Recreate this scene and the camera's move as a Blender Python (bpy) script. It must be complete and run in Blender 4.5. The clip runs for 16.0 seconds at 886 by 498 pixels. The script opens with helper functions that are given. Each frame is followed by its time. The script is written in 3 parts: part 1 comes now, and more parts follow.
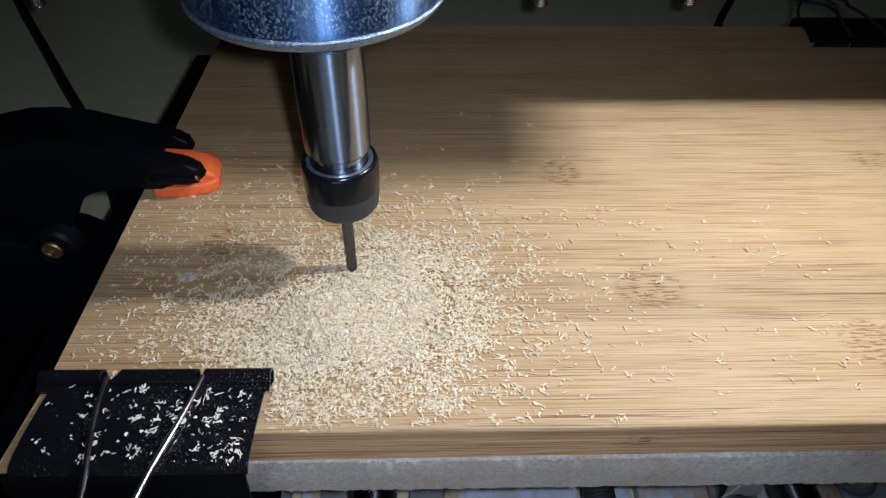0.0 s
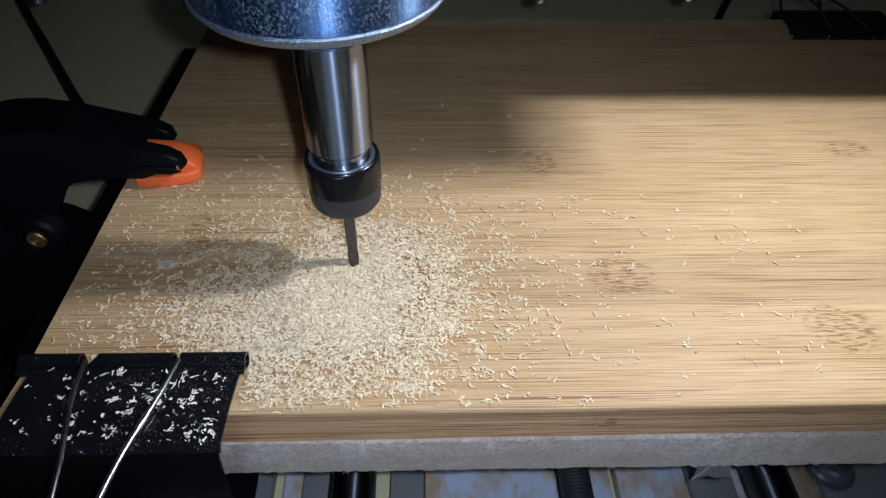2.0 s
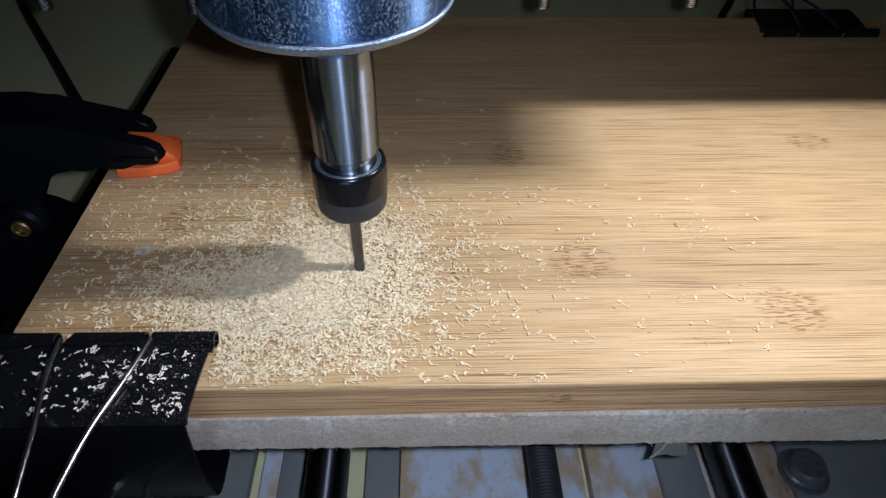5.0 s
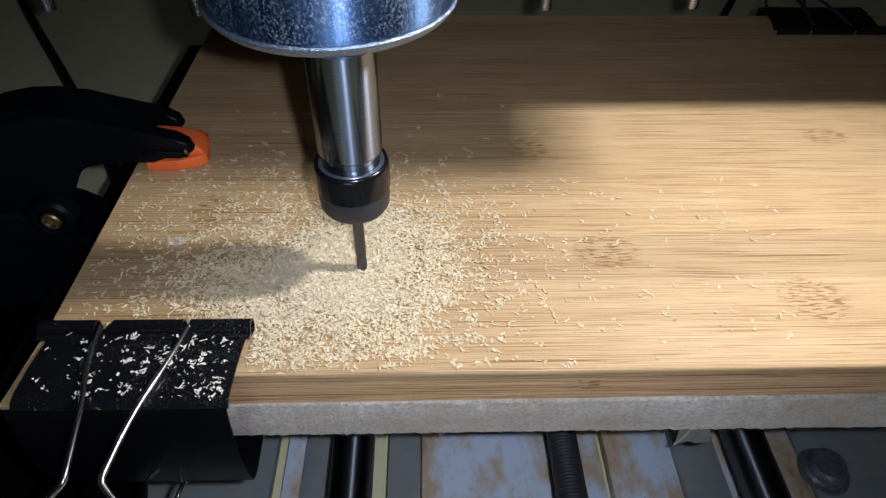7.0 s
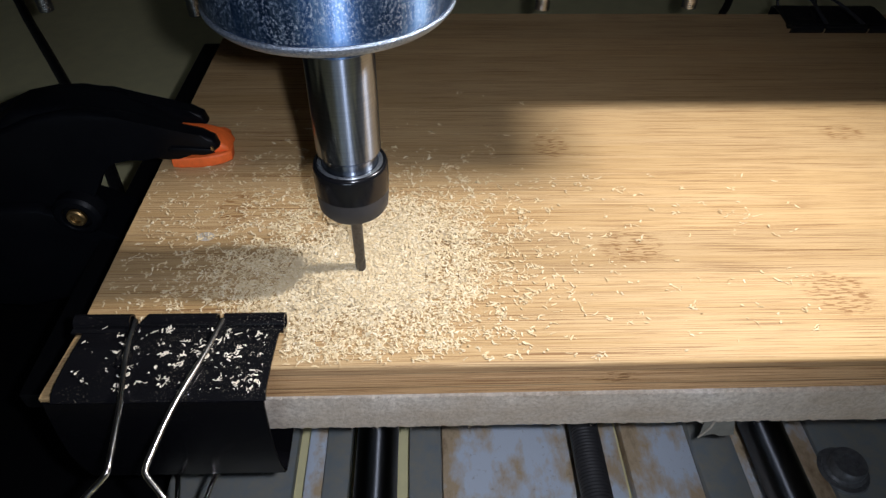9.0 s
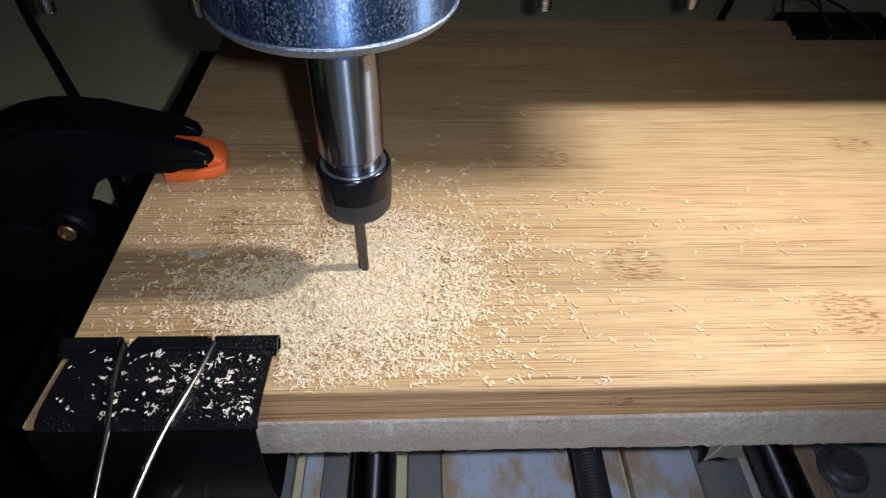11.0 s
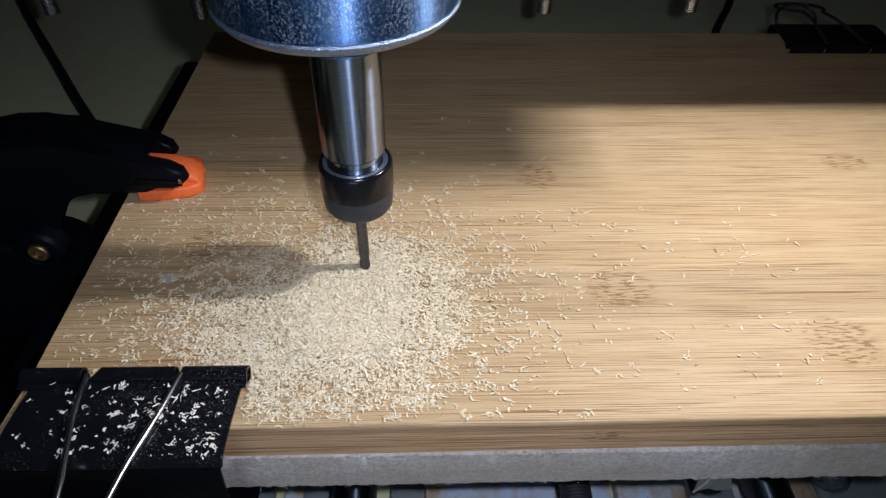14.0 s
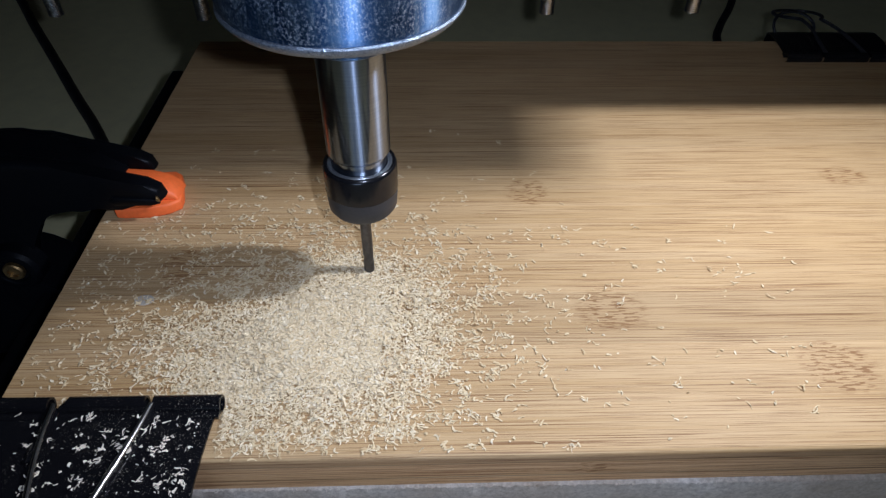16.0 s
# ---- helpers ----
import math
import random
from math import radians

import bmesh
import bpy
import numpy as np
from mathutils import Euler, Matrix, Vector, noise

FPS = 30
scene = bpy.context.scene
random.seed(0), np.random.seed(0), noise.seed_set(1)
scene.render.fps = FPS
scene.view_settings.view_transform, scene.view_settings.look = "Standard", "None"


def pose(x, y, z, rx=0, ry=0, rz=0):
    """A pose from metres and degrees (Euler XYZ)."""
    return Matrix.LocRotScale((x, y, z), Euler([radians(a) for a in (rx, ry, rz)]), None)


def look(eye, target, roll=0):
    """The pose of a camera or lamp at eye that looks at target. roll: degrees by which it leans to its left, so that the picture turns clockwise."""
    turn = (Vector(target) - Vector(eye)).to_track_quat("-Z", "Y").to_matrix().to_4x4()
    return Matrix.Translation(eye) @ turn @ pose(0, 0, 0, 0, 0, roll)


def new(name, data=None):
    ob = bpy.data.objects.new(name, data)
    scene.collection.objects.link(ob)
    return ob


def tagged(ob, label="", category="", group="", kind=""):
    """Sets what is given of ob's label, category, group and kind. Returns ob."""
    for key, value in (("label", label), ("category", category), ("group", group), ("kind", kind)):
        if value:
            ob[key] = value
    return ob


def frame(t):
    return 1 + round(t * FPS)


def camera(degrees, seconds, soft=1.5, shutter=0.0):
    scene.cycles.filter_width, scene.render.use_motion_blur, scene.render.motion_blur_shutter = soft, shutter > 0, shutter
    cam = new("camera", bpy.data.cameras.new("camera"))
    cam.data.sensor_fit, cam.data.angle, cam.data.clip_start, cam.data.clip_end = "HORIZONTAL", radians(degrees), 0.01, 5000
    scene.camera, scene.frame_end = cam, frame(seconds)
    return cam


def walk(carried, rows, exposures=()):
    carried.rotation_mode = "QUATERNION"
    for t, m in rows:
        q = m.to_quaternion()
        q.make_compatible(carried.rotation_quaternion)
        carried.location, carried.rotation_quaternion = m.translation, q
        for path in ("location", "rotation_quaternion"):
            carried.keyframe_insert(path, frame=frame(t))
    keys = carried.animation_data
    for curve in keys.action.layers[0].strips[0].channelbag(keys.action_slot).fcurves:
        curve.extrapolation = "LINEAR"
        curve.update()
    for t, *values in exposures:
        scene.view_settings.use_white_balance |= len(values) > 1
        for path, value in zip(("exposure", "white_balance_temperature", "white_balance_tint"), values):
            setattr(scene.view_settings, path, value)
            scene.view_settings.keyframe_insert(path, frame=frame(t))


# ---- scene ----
CAM_ROWS = [
    (0.0, (0.02149, -0.13154, 0.13344), (0.02613, 0.00623, 0.00267), 1.024),
    (0.5, (0.02141, -0.13196, 0.13376), (0.02582, 0.0054, 0.00257), 0.844),
    (1.0, (0.0211, -0.13218, 0.13409), (0.02646, 0.00513, 0.00287), 1.13),
    (1.5, (0.02077, -0.13249, 0.13434), (0.02618, 0.00471, 0.00301), 1.199),
    (2.0, (0.0209, -0.13261, 0.13424), (0.02575, 0.00433, 0.00262), 1.024),
    (2.5, (0.02036, -0.13281, 0.13426), (0.02468, 0.00472, 0.00324), 0.846),
    (3.0, (0.02044, -0.13293, 0.13471), (0.02538, 0.00456, 0.00367), 1.071),
    (3.5, (0.02009, -0.13326, 0.13491), (0.0251, 0.00436, 0.004), 1.039),
    (4.0, (0.01996, -0.13341, 0.13501), (0.02486, 0.0043, 0.00421), 0.992),
    (6.5, (0.01881, -0.134, 0.13535), (0.02352, 0.00399, 0.00483), 0.934),
    (7.0, (0.01889, -0.13422, 0.13545), (0.0236, 0.00383, 0.00499), 0.952),
    (7.5, (0.01834, -0.13407, 0.1355), (0.02283, 0.00393, 0.00498), 0.874),
    (8.0, (0.01835, -0.1341, 0.13519), (0.02309, 0.00405, 0.00483), 0.905),
    (8.5, (0.01873, -0.1345, 0.13562), (0.0235, 0.00355, 0.00516), 0.885),
    (9.0, (0.01864, -0.13424, 0.13546), (0.02397, 0.00388, 0.00509), 1.044),
    (11.5, (0.01807, -0.13475, 0.1355), (0.02307, 0.00362, 0.00539), 0.872),
    (12.0, (0.0183, -0.13582, 0.13494), (0.02334, 0.00308, 0.0054), 0.934),
    (12.5, (0.01755, -0.13615, 0.13505), (0.02232, 0.00281, 0.00556), 0.837),
    (13.0, (0.01718, -0.13654, 0.13516), (0.02237, 0.00233, 0.00559), 1.014),
    (13.5, (0.01734, -0.13662, 0.13534), (0.02255, 0.0023, 0.00583), 1.028),
    (14.0, (0.01753, -0.13658, 0.13543), (0.02289, 0.00247, 0.00606), 1.071),
    (14.5, (0.01719, -0.13664, 0.13554), (0.02243, 0.00252, 0.00629), 0.978),
    (15.0, (0.01676, -0.13676, 0.13561), (0.0219, 0.00226, 0.0062), 0.999),
    (15.5, (0.01623, -0.13657, 0.13537), (0.02107, 0.0025, 0.00601), 0.91),
    (16.0, (0.01662, -0.13666, 0.13555), (0.02169, 0.00257, 0.00636), 0.915),
]
cam = camera(68.78, 16.0, soft=1.35)
EXPOSURES = [(0.0, -0.36, 5400, 11), (2.0, -0.36, 5400, 11), (4.0, -0.27, 5420, 11), (6.5, -0.19, 5700, 11), (7.5, -0.14, 5760, 11), (8.3, -0.1, 5850, 11), (9.0, -0.09, 6250, 11),
             (11.5, -0.17, 5850, 11), (12.5, -0.21, 5640, 11), (14.0, -0.32, 5460, 12), (16.0, -0.46, 5440, 12)]
walk(cam, [(t, look(eye, target, roll)) for t, eye, target, roll in CAM_ROWS], EXPOSURES)

# how far the bed has travelled: seconds, metres along x, metres along y
BED_ROWS = [
    (0.0, 0.01107, -0.01537),
    (0.5, 0.00824, -0.01512),
    (1.0, 0.00575, -0.01469),
    (1.5, 0.0035, -0.01428),
    (2.0, 0.00356, -0.01204),
    (2.5, 0.00239, -0.00941),
    (3.0, 0.00055, -0.00809),
    (3.5, -0.00189, -0.00705),
    (4.0, -0.00444, -0.00638),
    (4.6, -0.0068, -0.0056),
    (5.2, -0.0078, -0.0031),
    (5.8, -0.0062, -0.0007),
    (6.5, -0.00287, -0.0001),
    (7.0, -0.0, -0.0),
    (7.5, 0.00274, -0.00015),
    (8.0, 0.00515, 0.00103),
    (8.5, 0.00677, 0.00298),
    (9.0, 0.00867, 0.00227),
    (9.6, 0.0108, 0.0013),
    (10.2, 0.0109, -0.0014),
    (10.8, 0.0082, -0.0045),
    (11.5, 0.00626, -0.00678),
    (12.0, 0.00641, -0.00746),
    (12.5, 0.00529, -0.00913),
    (13.0, 0.00377, -0.01152),
    (13.5, 0.0023, -0.01359),
    (14.0, 0.00091, -0.01589),
    (14.5, -0.00077, -0.01784),
    (15.0, -0.00207, -0.02017),
    (15.5, -0.00378, -0.02239),
    (16.0, -0.00502, -0.02412),
]

# ---- world and lights ----
world = bpy.data.worlds.new("world")
scene.world = world
world.use_nodes = True
world.node_tree.nodes["Background"].inputs["Color"].default_value = (0.95, 0.92, 0.97, 1)
world.node_tree.nodes["Background"].inputs["Strength"].default_value = 0.006


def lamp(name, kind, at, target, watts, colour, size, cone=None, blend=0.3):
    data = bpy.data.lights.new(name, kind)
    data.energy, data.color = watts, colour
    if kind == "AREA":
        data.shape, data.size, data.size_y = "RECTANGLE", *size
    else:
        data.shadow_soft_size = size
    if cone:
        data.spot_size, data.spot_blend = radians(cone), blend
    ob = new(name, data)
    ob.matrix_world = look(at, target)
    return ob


# torch beside the lens, a warm bar lamp at the side and an unseen blue fill added behind the camera
lamp("torch_light", "SPOT", (0.030, -0.131, 0.137), (0.010, 0.055, 0.0), 1.18, (0.855, 0.885, 1.0), 0.0025, 120, 1.0)
lamp("desk_lamp_light", "AREA", (0.162, 0.000, 0.180), (0.085, 0.0, 0.0), 0.80, (1.0, 0.955, 0.93), (0.013, 0.018))
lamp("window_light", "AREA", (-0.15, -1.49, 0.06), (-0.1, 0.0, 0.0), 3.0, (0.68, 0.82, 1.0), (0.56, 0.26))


# ---- materials ----
class Nodes:
    def __init__(self, name):
        self.mat = bpy.data.materials.new(name)
        self.mat.use_nodes = True
        self.tree = self.mat.node_tree
        self.bsdf = self.tree.nodes["Principled BSDF"]
        self.coord = self.add("ShaderNodeTexCoord")

    def add(self, kind, **props):
        node = self.tree.nodes.new(kind)
        for key, value in props.items():
            setattr(node, key, value)
        return node

    def put(self, socket, value):
        if isinstance(value, bpy.types.NodeSocket):
            self.tree.links.new(value, socket)
        else:
            socket.default_value = value

    def noise(self, scale, stretch=(1, 1, 1), detail=4, rough=0.6, move=(0, 0, 0)):
        m = self.add("ShaderNodeMapping")
        self.put(m.inputs["Vector"], self.coord.outputs["Object"])
        m.inputs["Scale"].default_value, m.inputs["Location"].default_value = stretch, move
        n = self.add("ShaderNodeTexNoise")
        self.put(n.inputs["Vector"], m.outputs["Vector"])
        n.inputs["Scale"].default_value, n.inputs["Detail"].default_value, n.inputs["Roughness"].default_value = scale, detail, rough
        return n.outputs["Fac"]

    def ramp(self, fac, *stops):
        r = self.add("ShaderNodeValToRGB")
        self.put(r.inputs["Fac"], fac)
        els = r.color_ramp.elements
        while len(els) < len(stops):
            els.new(0.5)
        for el, (at, colour) in zip(els, stops):
            el.position = at
            el.color = (*colour, 1) if len(colour) == 3 else colour
        return r.outputs["Color"]

    def mix(self, fac, a, b, blend="MIX"):
        m = self.add("ShaderNodeMix", data_type="RGBA", blend_type=blend)
        for socket, value in ((m.inputs[0], fac), (m.inputs[6], a), (m.inputs[7], b)):
            self.put(socket, (*value, 1) if isinstance(value, tuple) and len(value) == 3 else value)
        return m.outputs[2]

    def math(self, op, a, b=0.0):
        m = self.add("ShaderNodeMath", operation=op)
        self.put(m.inputs[0], a)
        self.put(m.inputs[1], b)
        return m.outputs[0]

    def range(self, v, a, b, c=0.0, d=1.0):
        m = self.add("ShaderNodeMapRange")
        for key, value in (("Value", v), ("From Min", a), ("From Max", b), ("To Min", c), ("To Max", d)):
            self.put(m.inputs[key], value)
        return m.outputs["Result"]

    def bump(self, height, strength, distance):
        b = self.add("ShaderNodeBump")
        b.inputs["Strength"].default_value, b.inputs["Distance"].default_value = strength, distance
        self.put(b.inputs["Height"], height)
        self.put(self.bsdf.inputs["Normal"], b.outputs["Normal"])

    def done(self, colour=None, rough=None, metal=None, spec=None):
        for key, value in (("Base Color", colour), ("Roughness", rough), ("Metallic", metal), ("Specular IOR Level", spec)):
            if value is not None:
                self.put(self.bsdf.inputs[key], (*value, 1) if isinstance(value, tuple) else value)
        return self.mat


# warms the lightened edge layers against the bluish light on the front face
def warm(v):
    return (v * 1.08, v * 0.97, v * 0.96) if v > 0.6 else (v, v, v)


def bamboo():
    n = Nodes("bamboo")
    xyz = n.add("ShaderNodeSeparateXYZ")
    n.put(xyz.inputs[0], n.coord.outputs["Object"])
    broad = n.noise(1.0, (5, 90, 90), 3, 0.5)
    streak = n.noise(1.0, (7, 1500, 1500), 4, 0.65)
    fine = n.noise(1.0, (12, 2900, 2900), 3, 0.55)
    base = n.ramp(broad, (0.25, (0.385, 0.24, 0.092)), (0.5, (0.445, 0.293, 0.132)), (0.75, (0.485, 0.332, 0.163)))
    col = n.mix(n.range(streak, 0.35, 0.62, 0.0, 0.45), base, (0.57, 0.42, 0.235))
    dark = n.range(fine, 0.40, 0.44, 0.95, 0.0)
    dark = n.math("MULTIPLY", dark, n.range(n.noise(1.0, (16, 260, 260), 3, 0.6, (3, 1, 2)), 0.40, 0.58, 0.2, 1.0))
    col = n.mix(dark, col, (0.205, 0.105, 0.04))
    pore = n.range(n.noise(1.0, (34, 4600, 4600), 2, 0.5, (1, 5, 3)), 0.38, 0.43, 0.7, 0.0)
    col = n.mix(pore, col, (0.21, 0.11, 0.045))
    # glued layers that show on the sawn edge, lightened to make up for weak front light
    lit_ply = n.ramp(n.range(xyz.outputs["Z"], -0.0124, 0.0), (0.0, warm(1.2)), (0.235, warm(1.25)), (0.255, warm(0.55)), (0.28, warm(1.1)), (0.50, warm(1.2)), (0.72, warm(1.1)), (0.745, warm(0.55)), (0.765, warm(0.85)), (0.86, warm(0.8)), (0.97, (1.0, 1.0, 1.0)))
    col = n.mix(1.0, col, lit_ply, "MULTIPLY")
    info = n.add("ShaderNodeObjectInfo")
    tone = n.range(info.outputs["Random"], 0, 1, 0.86, 1.08)
    # node scars of the cane: short dark dashes inside ovals
    dashes = n.noise(1.0, (270, 1500, 1500), 2, 0.5)
    dash = n.range(dashes, 0.53, 0.57, 0.0, 0.75)
    total = None
    for cx, cy, rx, ry in SCARS:
        dx = n.math("DIVIDE", n.math("SUBTRACT", xyz.outputs["X"], cx / 1000), rx / 1000)
        dy = n.math("DIVIDE", n.math("SUBTRACT", xyz.outputs["Y"], cy / 1000), ry / 1000)
        d = n.math("ADD", n.math("MULTIPLY", dx, dx), n.math("MULTIPLY", dy, dy))
        d = n.math("ADD", d, n.math("MULTIPLY", n.math("SUBTRACT", broad, 0.5), 0.9))
        inside = n.range(d, 0.55, 1.1, 1.0, 0.0)
        total = inside if total is None else n.math("MAXIMUM", total, inside)
    # one knot on the sawn front edge
    geo = n.add("ShaderNodeNewGeometry")
    facing = n.add("ShaderNodeSeparateXYZ")
    n.put(facing.inputs[0], geo.outputs["Normal"])
    dx = n.math("DIVIDE", n.math("SUBTRACT", xyz.outputs["X"], 0.0602), 0.007)
    dz = n.math("DIVIDE", n.math("ADD", xyz.outputs["Z"], 0.0062), 0.0030)
    d = n.math("ADD", n.math("MULTIPLY", dx, dx), n.math("MULTIPLY", dz, dz))
    knot = n.math("MULTIPLY", n.range(d, 0.3, 1.0, 1.0, 0.0), n.range(facing.outputs["Y"], -0.5, -0.8, 0.0, 1.0))
    total = n.math("MAXIMUM", total, knot)
    col = n.mix(n.math("MULTIPLY", total, 0.06), col, (0.30, 0.16, 0.06))
    col = n.mix(n.math("MULTIPLY", total, dash), col, (0.19, 0.085, 0.025))
    hsv = n.add("ShaderNodeHueSaturation")
    n.put(hsv.inputs["Color"], col)
    n.put(hsv.inputs["Value"], tone)
    n.bump(n.math("ADD", n.math("MULTIPLY", fine, 0.7), n.math("MULTIPLY", streak, 0.6)), 0.5, 0.0004)
    return n.done(hsv.outputs["Color"], n.range(streak, 0.3, 0.7, 0.48, 0.62), 0.0, 0.22)


def fibreboard():
    n = Nodes("fibreboard")
    a, b = n.noise(900, (1, 1, 1), 5, 0.7), n.noise(14, (1, 1, 2), 5, 0.65)
    col = n.ramp(b, (0.35, (0.48, 0.38, 0.27)), (0.6, (0.72, 0.65, 0.55)), (0.72, (0.80, 0.76, 0.70)))
    col = n.mix(n.range(a, 0.35, 0.62, 0.65, 0.0), col, (0.34, 0.28, 0.22))
    n.bump(a, 0.7, 0.0006)
    return n.done(col, 0.9, 0.0, 0.2)


def chip_wood(name="chip_wood", depth=1.0, pale=0.0):
    n = Nodes(name)
    geo = n.add("ShaderNodeNewGeometry")
    tone = n.ramp(geo.outputs["Random Per Island"], (0.0, (0.48, 0.34, 0.17)), (0.08, (0.64, 0.50, 0.29)), (0.45, (0.71, 0.58, 0.36)), (0.85, (0.76, 0.645, 0.43)), (1.0, (0.81, 0.72, 0.53)))
    f = n.noise(1500, (1, 1, 1), 3, 0.6)
    tone = n.mix(pale, tone, (0.84, 0.80, 0.72))
    tone = n.mix(1.0, tone, (depth, depth * (0.85 + 0.15 * depth), depth * (0.5 + 0.5 * depth)), "MULTIPLY")
    col = n.mix(n.range(f, 0.3, 0.6, 0.15, 0.0), tone, (0.5, 0.37, 0.2))
    n.bump(f, 0.3, 0.0002)
    n.done(col, 0.8, 0.0, 0.25)
    return n.mat


def dust_heap():
    n = Nodes("dust_heap")
    f, g = n.noise(900, (1, 1, 1), 5, 0.75), n.noise(160, (1, 1, 1), 3, 0.6)
    col = n.ramp(f, (0.3, (0.64, 0.51, 0.31)), (0.5, (0.75, 0.62, 0.41)), (0.7, (0.82, 0.72, 0.52)))
    n.bump(n.math("ADD", f, g), 0.7, 0.0008)
    return n.done(col, 0.9, 0.0, 0.2)


def plain(name, colour, rough, metal=0.0, spec=0.5, grain=400, wear=0.25, bump=0.15, depth=0.0002, stretch=(1, 1, 1), second=None):
    n = Nodes(name)
    f, g = n.noise(grain, stretch, 4, 0.65), n.noise(grain / 14, stretch, 3, 0.6)
    other = second or tuple(c * (1 - wear) for c in colour)
    col = n.mix(n.range(f, 0.35, 0.7), colour, other)
    col = n.mix(n.range(g, 0.35, 0.7, 0.0, wear), col, tuple(c * 0.6 for c in colour))
    n.bump(f, bump, depth)
    return n.done(col, n.range(g, 0.3, 0.7, max(rough - 0.08, 0.02), rough + 0.1), metal, spec)


def galvanised():
    n = Nodes("mottled_zinc")
    v = n.noise(2100, (1, 1, 0.8), 3, 0.7)
    w = n.noise(150, (1, 1, 0.5), 4, 0.6)
    dirt = n.math("MULTIPLY", n.range(v, 0.48, 0.70), n.range(w, 0.36, 0.60, 0.10, 0.70))
    col = n.mix(n.range(w, 0.3, 0.7), (0.06, 0.13, 0.27), (0.025, 0.055, 0.13))
    # pale upright streaks: reflections on the curved body put into the colour
    col = n.mix(n.range(n.noise(1.0, (420, 420, 9), 4, 0.6), 0.42, 0.68, 0.0, 0.55), col, (0.19, 0.29, 0.42))
    col = n.mix(dirt, col, (0.42, 0.45, 0.46))
    n.bump(v, 0.15, 0.0002)
    tangent = n.add("ShaderNodeTangent", direction_type="RADIAL", axis="Z")
    n.put(n.bsdf.inputs["Tangent"], tangent.outputs["Tangent"])
    n.bsdf.inputs["Anisotropic"].default_value = 0.95
    n.bsdf.inputs["Anisotropic Rotation"].default_value = 0.25
    return n.done(col, 0.42, n.range(dirt, 0.0, 1.0, 0.95, 0.1))


def polished():
    """Turned steel: fine turning marks smear the lights upright, the polish between them mirrors the surroundings."""
    n = Nodes("ground_steel")
    f = n.noise(1.0, (60, 60, 2600), 3, 0.6)
    col = n.ramp(f, (0.3, (0.16, 0.19, 0.25)), (0.7, (0.20, 0.235, 0.295)))
    tangent = n.add("ShaderNodeTangent", direction_type="RADIAL", axis="Z")
    n.put(n.bsdf.inputs["Tangent"], tangent.outputs["Tangent"])
    n.bsdf.inputs["Anisotropic"].default_value = 1.0
    n.bsdf.inputs["Anisotropic Rotation"].default_value = 0.25
    polish = n.add("ShaderNodeBsdfPrincipled")
    for key, value in (("Base Color", (0.34, 0.38, 0.45, 1)), ("Metallic", 1.0), ("Roughness", 0.10)):
        polish.inputs[key].default_value = value
    both = n.add("ShaderNodeMixShader")
    both.inputs[0].default_value = 0.5
    n.put(both.inputs[1], n.bsdf.outputs[0])
    n.put(both.inputs[2], polish.outputs[0])
    n.put(n.tree.nodes["Material Output"].inputs["Surface"], both.outputs[0])
    return n.done(col, 0.39, 1.0)


def oiled_rod():
    n = Nodes("oiled_black_rod")
    f = n.noise(1.0, (400, 12, 400), 3, 0.6)
    col = n.ramp(f, (0.3, (0.10, 0.105, 0.115)), (0.7, (0.13, 0.135, 0.145)))
    tangent = n.add("ShaderNodeTangent", direction_type="RADIAL", axis="Y")
    n.put(n.bsdf.inputs["Tangent"], tangent.outputs["Tangent"])
    n.bsdf.inputs["Anisotropic"].default_value = 1.0
    n.bsdf.inputs["Anisotropic Rotation"].default_value = 0.25
    return n.done(col, 0.45, 1.0)


def stained_white():
    n = Nodes("stained_white_board")
    s, f = n.noise(46, (1, 0.55, 1), 5, 0.65), n.noise(420, (1, 1, 1), 4, 0.7)
    col = n.mix(n.range(s, 0.45, 0.58), (0.70, 0.78, 0.88), (0.60, 0.46, 0.29))
    col = n.mix(n.range(s, 0.60, 0.72), col, (0.20, 0.11, 0.05))
    col = n.mix(n.range(f, 0.6, 0.72, 0.0, 0.5), col, (0.25, 0.2, 0.15))
    n.bump(f, 0.2, 0.0003)
    return n.done(col, 0.55, 0.0, 0.4)


def dusty_black():
    n = Nodes("dusty_black_steel")
    f, g = n.noise(2600, (1, 1, 1), 2, 0.5), n.noise(60, (1, 1, 1), 3, 0.6)
    specks = n.math("MULTIPLY", n.range(f, 0.64, 0.70), n.range(g, 0.44, 0.66, 0.0, 0.6))
    col = n.mix(specks, (0.005, 0.005, 0.006), (0.42, 0.37, 0.29))
    n.bump(f, 0.08, 0.0001)
    return n.done(col, n.range(g, 0.3, 0.7, 0.13, 0.24), 0.0, 0.4)


# node scars on the board: centre x, y and half sizes in millimetres
SCARS = [(-51.2, 26.2, 6, 10), (56.3, 62, 7.5, 8), (73.8, 8, 10.5, 8.5), (129.0, -12.2, 10.5, 9), (170, 70, 9, 6), (-20, 110, 8, 6), (205, 15, 9, 7)]
BAMBOO, FIBRE, CHIP, HEAP = bamboo(), fibreboard(), chip_wood(), dust_heap()
# CHIP_PALE puts the torch's whiter light on the clip into the chip colour
CHIP_TAN, CHIP_PALE = chip_wood("tan_chip_wood", 0.88), chip_wood("pale_chip_wood", 1.0, 0.6)
BLACK_STEEL = dusty_black()
BLACK_GLOSS = plain("black_lacquered_steel", (0.003, 0.003, 0.004), 0.25, 0.0, 0.06, 500, 0.2, 0.03)
